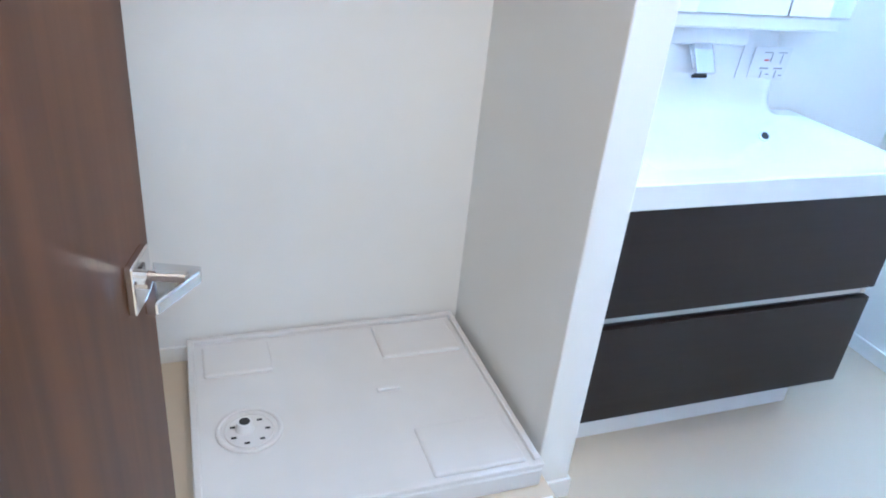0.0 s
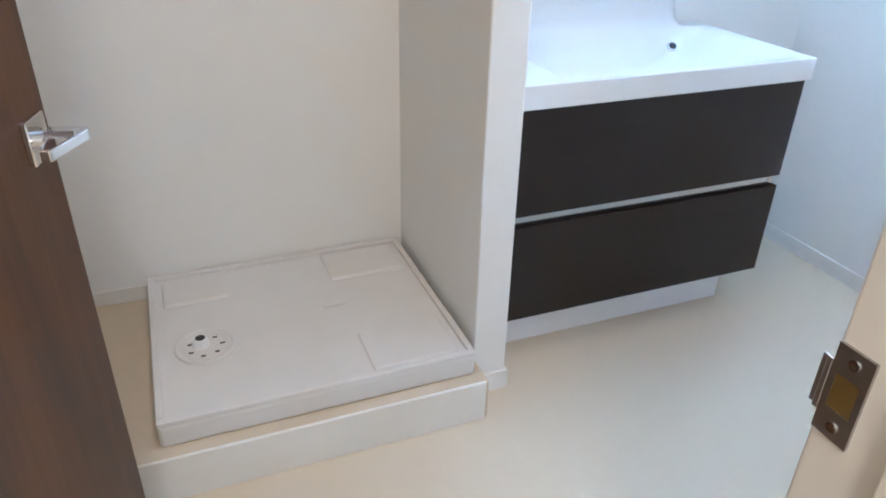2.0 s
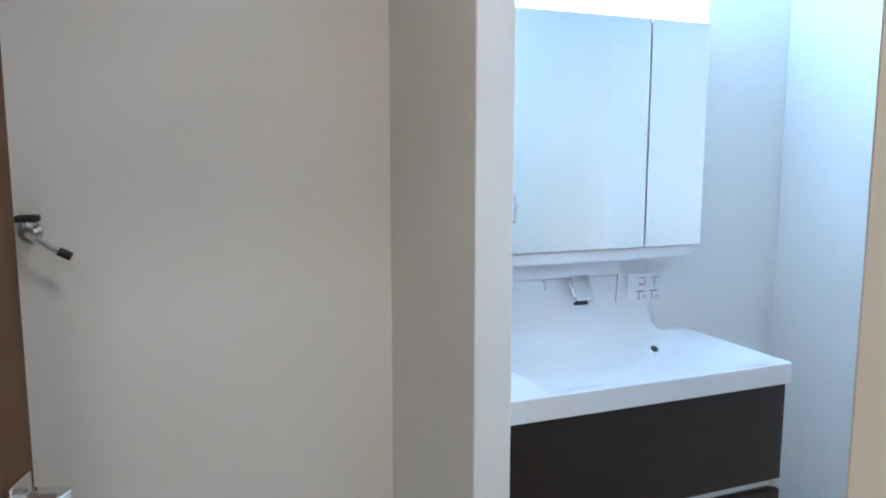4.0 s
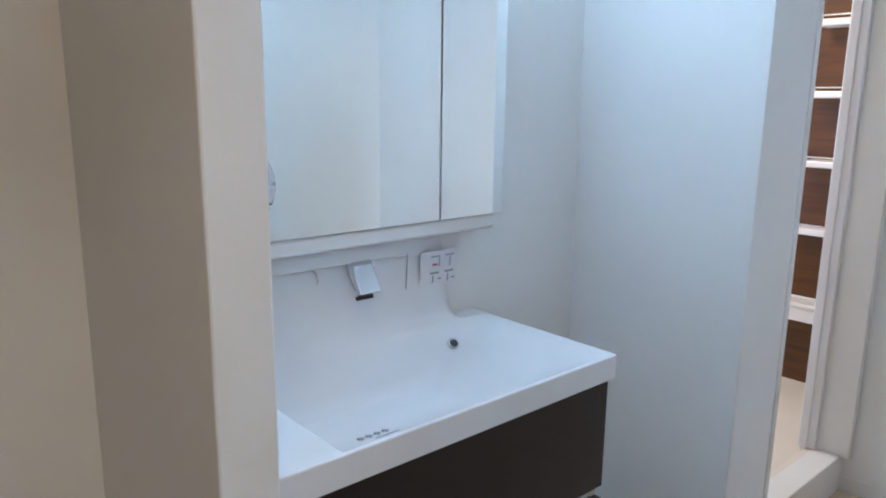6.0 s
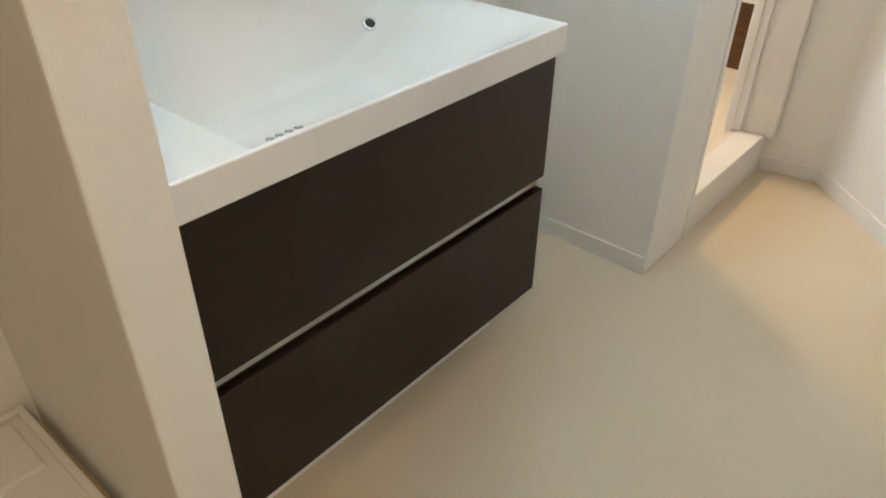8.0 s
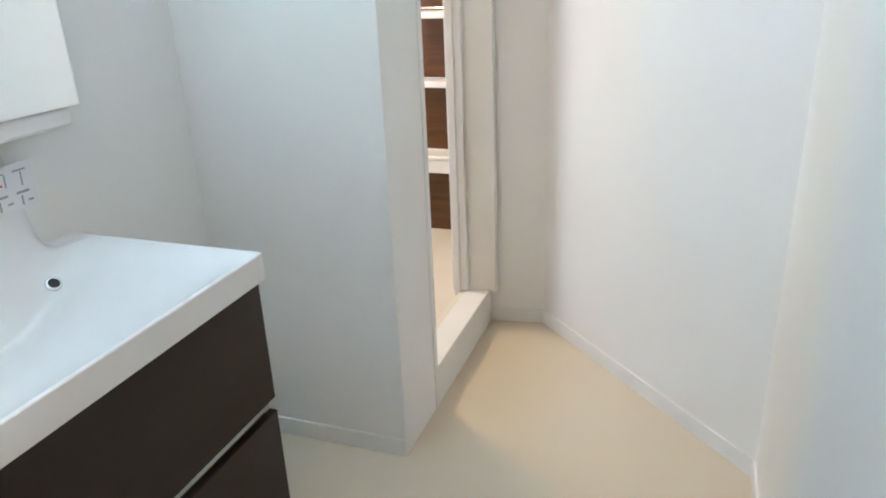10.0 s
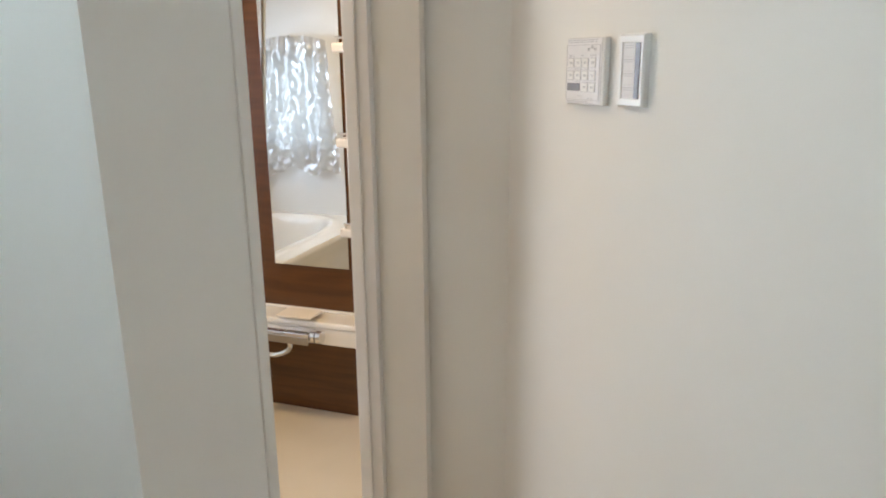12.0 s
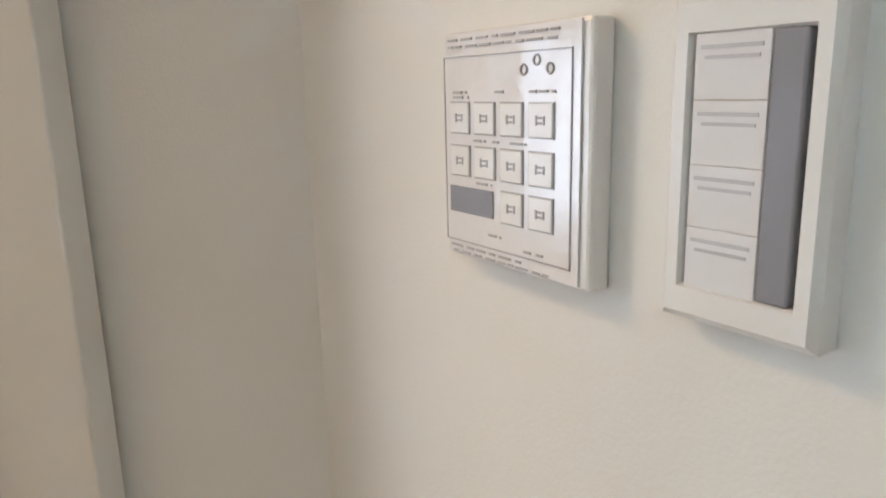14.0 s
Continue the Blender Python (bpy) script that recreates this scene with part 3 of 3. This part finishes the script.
bmesh.ops.recalc_face_normals(sb, faces=sb.faces)
part("frame", sb, M_PLATE, switch)
part("recess", box(-SW / 2 + 0.0095, SW / 2 - 0.0095, -0.008, 0, -SH / 2 + 0.014, SH / 2 - 0.014), M_GREY, switch)
for k in range(4):
    z = 0.0345 - k * 0.023
    rk = part("rocker", box(-0.0225, 0.009, -0.013, -0.008, z - 0.01145, z + 0.01145, 0.0004), M_LABEL, switch, "white labelled rocker")
    part("print_line", box(-0.020, 0.006, -0.0134, -0.013, z + 0.006, z + 0.0074), M_PALE, rk)
    part("print_line", box(-0.018, 0.005, -0.0134, -0.013, z + 0.0026, z + 0.0038), M_PALE, rk)
part("lamp_strip", box(0.0095, 0.0225, -0.0135, -0.008, -0.0455, 0.0455, 0.001), M_SMOKE, switch, "smoked indicator strip")

# ---- bathroom doorway ----
structure("sill", box(OX0, OX1, YB - 0.002, 0.005, 0, SILL, 0.003), M_TRIM, "white raised sill of the bathroom doorway", "sill")
structure("trim_sill", box(OX0, OX1, 0.005, 0.030, 0, SILL - 0.006), M_JAMB, "yellowed rubber strip at the bathroom sill", "trim")
structure("trim_jamb_1", box(OX0 - 0.014, OX0 + 0.012, YB - 0.004, 0.0, 0.0, HEAD, 0.002), M_TRIM, "white lining of the bathroom doorway", "trim")
structure("trim_jamb_2", box(OX1 - 0.012, OX1 + 0.0185, YB - 0.028, 0.0, SILL - 0.004, HEAD, 0.002), M_TRIM, "white lining of the bathroom doorway", "trim")
structure("trim_jamb_3", box(OX0, OX1, YB - 0.004, 0.0, HEAD - 0.012, HEAD + 0.004, 0.002), M_TRIM, "white lining over the bathroom doorway", "trim")
bf = box(OX0, OX0 + 0.030, -0.004, 0.055, SILL, HEAD, 0.002)
add_box(bf, OX1 - 0.034, OX1 - 0.0115, -0.004, 0.055, SILL, HEAD, 0.002)
add_box(bf, OX1 - 0.042, OX1 - 0.034, 0.022, 0.050, SILL, HEAD, 0.002)
add_box(bf, OX0 + 0.03, OX1 - 0.045, 0.0, 0.055, HEAD - 0.04, HEAD, 0.002)
structure("door_frame_4", bf, M_WHITE, "white metal bathroom door frame", "door frame")

# ---- bathroom ----
BX0, BX1, BY0, BY1, BZ, BH = 0.52, 2.08, 0.055, 1.92, 0.070, 2.20
structure("bath_floor", box(BX0, BX1, 0.03, BY1, BZ - 0.08, BZ), M_BATHFLOOR, "cream moulded bathroom floor", "floor")
structure("wall_bath_east", box(BX1, BX1 + 0.05, BY0 - 0.05, BY1, 0, BH), M_BATHWOOD, "glossy walnut pattern bathroom wall panel")
VY0, VY1, VZ0, VZ1 = 1.34, 1.80, 0.88, 1.42
ww = box(BX0 - 0.05, BX0, BY0, VY0, 0, BH)
add_box(ww, BX0 - 0.05, BX0, VY1, BY1, 0, BH)
add_box(ww, BX0 - 0.05, BX0, VY0, VY1, 0, VZ0)
add_box(ww, BX0 - 0.05, BX0, VY0, VY1, VZ1, BH)
structure("wall_bath_west", ww, M_BATHWALL, "white bathroom wall panel")
sw_ = box(BX0, OX0, 0.03, BY0, 0, BH)
add_box(sw_, OX1 - 0.012, BX1, 0.03, BY0, 0, BH)
add_box(sw_, OX0, OX1, 0.03, BY0, HEAD, BH)
structure("wall_bath_south", sw_, M_BATHWALL, "white bathroom wall panel beside the doorway")
WX0, WX1, WZ0, WZ1 = 0.80, 1.40, 0.80, 1.57
nw = box(BX0 - 0.05, WX0, BY1, BY1 + 0.10, 0, BH)
add_box(nw, WX1, BX1 + 0.05, BY1, BY1 + 0.10, 0, BH)
add_box(nw, WX0, WX1, BY1, BY1 + 0.10, 0, WZ0)
add_box(nw, WX0, WX1, BY1, BY1 + 0.10, WZ1, BH)
structure("wall_bath_north", nw, M_BATHWALL, "white bathroom wall panel with the window")
structure("ceiling_bath", box(BX0 - 0.05, BX1 + 0.05, 0.03, BY1 + 0.1, BH, BH + 0.06), M_BATHWALL, "white bathroom ceiling", "ceiling")
win = bmesh.new()
for a in ((WX0, WX1, WZ0, WZ0 + 0.03), (WX0, WX1, WZ1 - 0.03, WZ1), (WX0, WX0 + 0.03, WZ0 + 0.03, WZ1 - 0.03), (WX1 - 0.03, WX1, WZ0 + 0.03, WZ1 - 0.03)):
    add_box(win, a[0], a[1], BY1 + 0.02, BY1 + 0.07, a[2], a[3], 0.002)
window = structure("window_1", win, M_ALU, "aluminium framed frosted bathroom window", "window")
pane = part("pane", box(WX0 + 0.03, WX1 - 0.03, BY1 + 0.045, BY1 + 0.05, WZ0 + 0.03, WZ1 - 0.03), M_GLASS, window)
pane.visible_shadow = False
win = bmesh.new()
for a in ((VY0, VY1, VZ0, VZ0 + 0.025), (VY0, VY1, VZ1 - 0.025, VZ1), (VY0, VY0 + 0.025, VZ0 + 0.025, VZ1 - 0.025), (VY1 - 0.025, VY1, VZ0 + 0.025, VZ1 - 0.025)):
    add_box(win, BX0 - 0.046, BX0 - 0.006, a[0], a[1], a[2], a[3], 0.002)
side_window = structure("window_2", win, M_ALU, "aluminium framed frosted window behind the plastic sheet", "window")
pane = part("pane", box(BX0 - 0.030, BX0 - 0.025, VY0 + 0.025, VY1 - 0.025, VZ0 + 0.025, VZ1 - 0.025), M_GLASS, side_window)
pane.visible_shadow = False
# sheet of crumpled plastic gathered on the west wall
bm = bmesh.new()
gx, gz = 60, 64
gr = []
for j in range(gz + 1):
    row = []
    for i in range(gx + 1):
        u, v = i / gx, j / gz
        top = 1.52 - 0.16 * abs(u - 0.45) ** 2.2
        low = 0.75 + 0.10 * noise.noise(Vector((u * 5, 3, 1))) - 0.10 * smoothstep(0.55, 0.95, u)
        y = 1.26 + 0.63 * (0.45 + (u - 0.45) * (1 - 0.25 * v))
        z = low + (top - low) * v
        f = noise.noise(Vector((u * 11 + 1.2 * v, v * 1.6, 0.3)))
        c = noise.noise(Vector((y * 34, z * 26, 4)))
        row.append(bm.verts.new((BX0 + 0.045 + 0.030 * f + (0.010 + 0.018 * (1 - v)) * c, y, z)))
    gr.append(row)
for j in range(gz):
    for i in range(gx):
        bm.faces.new((gr[j][i], gr[j][i + 1], gr[j + 1][i + 1], gr[j + 1][i]))
sheet = tagged(finish("plastic_sheet", bm, M_PLASTIC, smooth=True), label="crumpled white plastic sheet hung on the bathroom wall", category="plastic sheet")
peg = thing("wall_hook", (BX0, 1.54, 1.505), "small chrome hook holding the plastic sheet", "hook")
part("hook_arm", tube((0, 0, 0), (0.07, 0, 0.012), 0.007), M_CHROME, peg)

# bathtub along the north wall
tub = thing("bathtub", (BX0, 1.08, BZ), "white acrylic bathtub with a curved apron", "bathtub")
TL, TD, TZ = BX1 - BX0, BY1 - 1.08, 0.413
bm = bmesh.new()
nx, ny = 60, 36
g = []
for j in range(ny + 1):
    row = []
    for i in range(nx + 1):
        x, y = TL * i / nx, TD * j / ny
        e = max(abs((x - TL * 0.47) / (TL * 0.40)) ** 3.4 + abs((y - TD * 0.54) / (TD * 0.385)) ** 3.4, 1e-6)
        d = 0.34 * (1 - smoothstep(0.45, 1.02, e)) if e < 1.02 else 0
        row.append(bm.verts.new((x, y, TZ - d + 0.012 * smoothstep(0.9, 1.1, e) * smoothstep(1.5, 1.1, e))))
    g.append(row)
for j in range(ny):
    for i in range(nx):
        bm.faces.new((g[j][i], g[j][i + 1], g[j + 1][i + 1], g[j + 1][i]))
finish("basin", bm, M_TUB, tub, smooth=True)
bm = bmesh.new()
prof = curve([(0, TZ, 0), (-0.006, TZ - 0.02, 0), (0.012, TZ - 0.06, 0), (0.058, 0.26, 0), (0.088, 0.12, 0), (0.112, 0.0, 0)], 5)
rr = [[bm.verts.new((x, q.x, q.y)) for x in (0, TL * 0.5, TL)] for q in prof]
for u, w in zip(rr, rr[1:]):
    for k in range(2):
        bm.faces.new((u[k], w[k], w[k + 1], u[k + 1]))
finish("apron", bm, M_TUB, tub, smooth=True)
part("plug_button", tube((TL - 0.10, 0.11, TZ), (TL - 0.10, 0.11, TZ + 0.004), 0.018), M_STEEL, tub, "round drain button")

ledge = thing("bath_counter", (BX1, 0.06, BZ), "cream shelf counter along the walnut bathroom wall", "counter")
part("top", box(-0.112, 0, 0, 1.016, 0.385, 0.407, 0.007), M_TUB, ledge)
part("front", box(-0.106, -0.004, 0, 1.016, 0.322, 0.385, 0.003), M_TUB, ledge)
part("upstand", box(-0.010, 0, 0, 1.016, 0.407, 0.417, 0.004), M_TUB, ledge)

low = thing("shower_mixer", (BX1 - 0.113, 0.660, 0.435), "chrome shower mixer bar on the counter front", "mixer tap")
part("bar", box(-0.062, 0, -0.10, 0.13, -0.012, 0.020, 0.004), M_CHROME, low)
part("front_lip", box(-0.066, -0.060, -0.10, 0.13, -0.022, 0.006, 0.002), M_STEEL, low)
part("top_plate", box(-0.02, 0.07, -0.09, 0.05, 0.056, 0.0615, 0.001), M_JAMB, low, "pale cover plate")
for y in (-0.118, -0.140):
    part("handle", tube((-0.033, y, 0.002), (-0.033, y + 0.017, 0.002), 0.023), M_CHROME, low, smooth=False)
part("hose_elbow", tube((-0.027, -0.007, -0.012), (-0.027, -0.007, -0.050), 0.011), M_CHROME, low)

upper = thing("bath_mixer", (BX1, 1.25, 0.70), "chrome thermostatic bath mixer on the walnut wall", "mixer tap")
part("bar", tube((-0.055, -0.12, 0), (-0.055, 0.14, 0), 0.019), M_CHROME, upper, smooth=True)
part("knob", tube((-0.055, -0.15, -0.002), (-0.055, -0.12, -0.002), 0.021), M_BLACK, upper, "black knob")
part("cap", tube((-0.055, -0.200, -0.006), (-0.055, -0.15, -0.006), 0.020), M_CHROME, upper)
part("swivel_spout", sweep(curve([(-0.055, 0.03, -0.02), (-0.06, 0.03, -0.045), (-0.09, 0.06, -0.052), (-0.14, 0.20, -0.052)]), 0.010), M_CHROME, upper, smooth=True)
for y in (-0.06, 0.08):
    part("wall_joint", tube((-0.055, y, 0), (0, y, 0), 0.016), M_CHROME, upper)

rail = thing("shower_rail", (BX1, 0.965, 0.0), "slim chrome shower slide rail with a hanging hose", "shower rail")
part("rail_tube", tube((-0.055, 0, 0.76), (-0.055, 0, 1.95), 0.0095), M_CHROME, rail, smooth=True)
for z in (0.80, 1.92):
    part("bracket", tube((-0.055, 0, z), (0, 0, z), 0.011), M_CHROME, rail)
part("hose", sweep(curve([(-0.130, -0.150, 1.90), (-0.132, -0.140, 1.62), (-0.135, -0.118, 1.38), (-0.138, -0.094, 1.07), (-0.140, -0.073, 0.745), (-0.140, -0.072, 0.56), (-0.141, -0.100, 0.43),
                          (-0.143, -0.165, 0.358), (-0.143, -0.240, 0.345), (-0.141, -0.300, 0.368), (-0.140, -0.312, 0.40)], 10), 0.0085), M_HOSE, rail, "silver flexible hose", smooth=True)
part("hand_shower", tube((-0.13, -0.150, 1.88), (-0.17, -0.155, 2.02), 0.014, 0.022), M_CHROME, rail)
part("holder", tube((-0.055, 0, 1.89), (-0.132, -0.150, 1.90), 0.012), M_CHROME, rail)

bmirror = thing("bath_mirror", (BX1, 0.626, 0.650), "tall frameless mirror on the walnut wall", "mirror")
part("glass", box(-0.008, 0, -0.153, 0.150, 0, 1.10), M_MIRROR, bmirror)

for z in (0.797, 1.098, 1.398, 1.698):
    shelf = thing("corner_shelf", (BX1, 0.06, z), "small white plastic bathroom shelf on the walnut wall", "shelf", "bathroom corner shelves")
    part("tray", box(-0.12, 0, 0, 0.385, 0, 0.030, 0.006), M_WHITE, shelf)
    part("guard_rail", tube((-0.112, 0.01, 0.045), (-0.112, 0.375, 0.045), 0.004), M_CHROME, shelf)
    for y in (0.02, 0.365):
        part("post", tube((-0.112, y, 0.028), (-0.112, y, 0.045), 0.003), M_CHROME, shelf)

panel = thing("bath_controller", (BX1, 1.565, 0.733), "white bathroom water heater remote on the walnut wall", "control panel")
part("housing", box(-0.018, 0, -0.105, 0.105, -0.045, 0.045, 0.005), M_PLATE, panel)
part("display", box(-0.0195, -0.018, -0.045, 0.045, 0.008, 0.034), M_SMOKE, panel, "dark display")
for y in (-0.06, -0.03, 0.03, 0.06):
    part("button", box(-0.0205, -0.018, y - 0.011, y + 0.011, -0.030, -0.012, 0.001), M_WHITE, panel)

tag = thing("wall_notice", (BX1, 1.232, 1.62), "white paper notice on the walnut bathroom wall", "sticker")
part("paper", box(-0.001, 0, -0.045, 0.045, 0, 0.17), M_LABEL, tag)
part("print_bar", box(-0.0018, -0.001, -0.030, 0.030, 0.02, 0.03), M_GREY, tag)
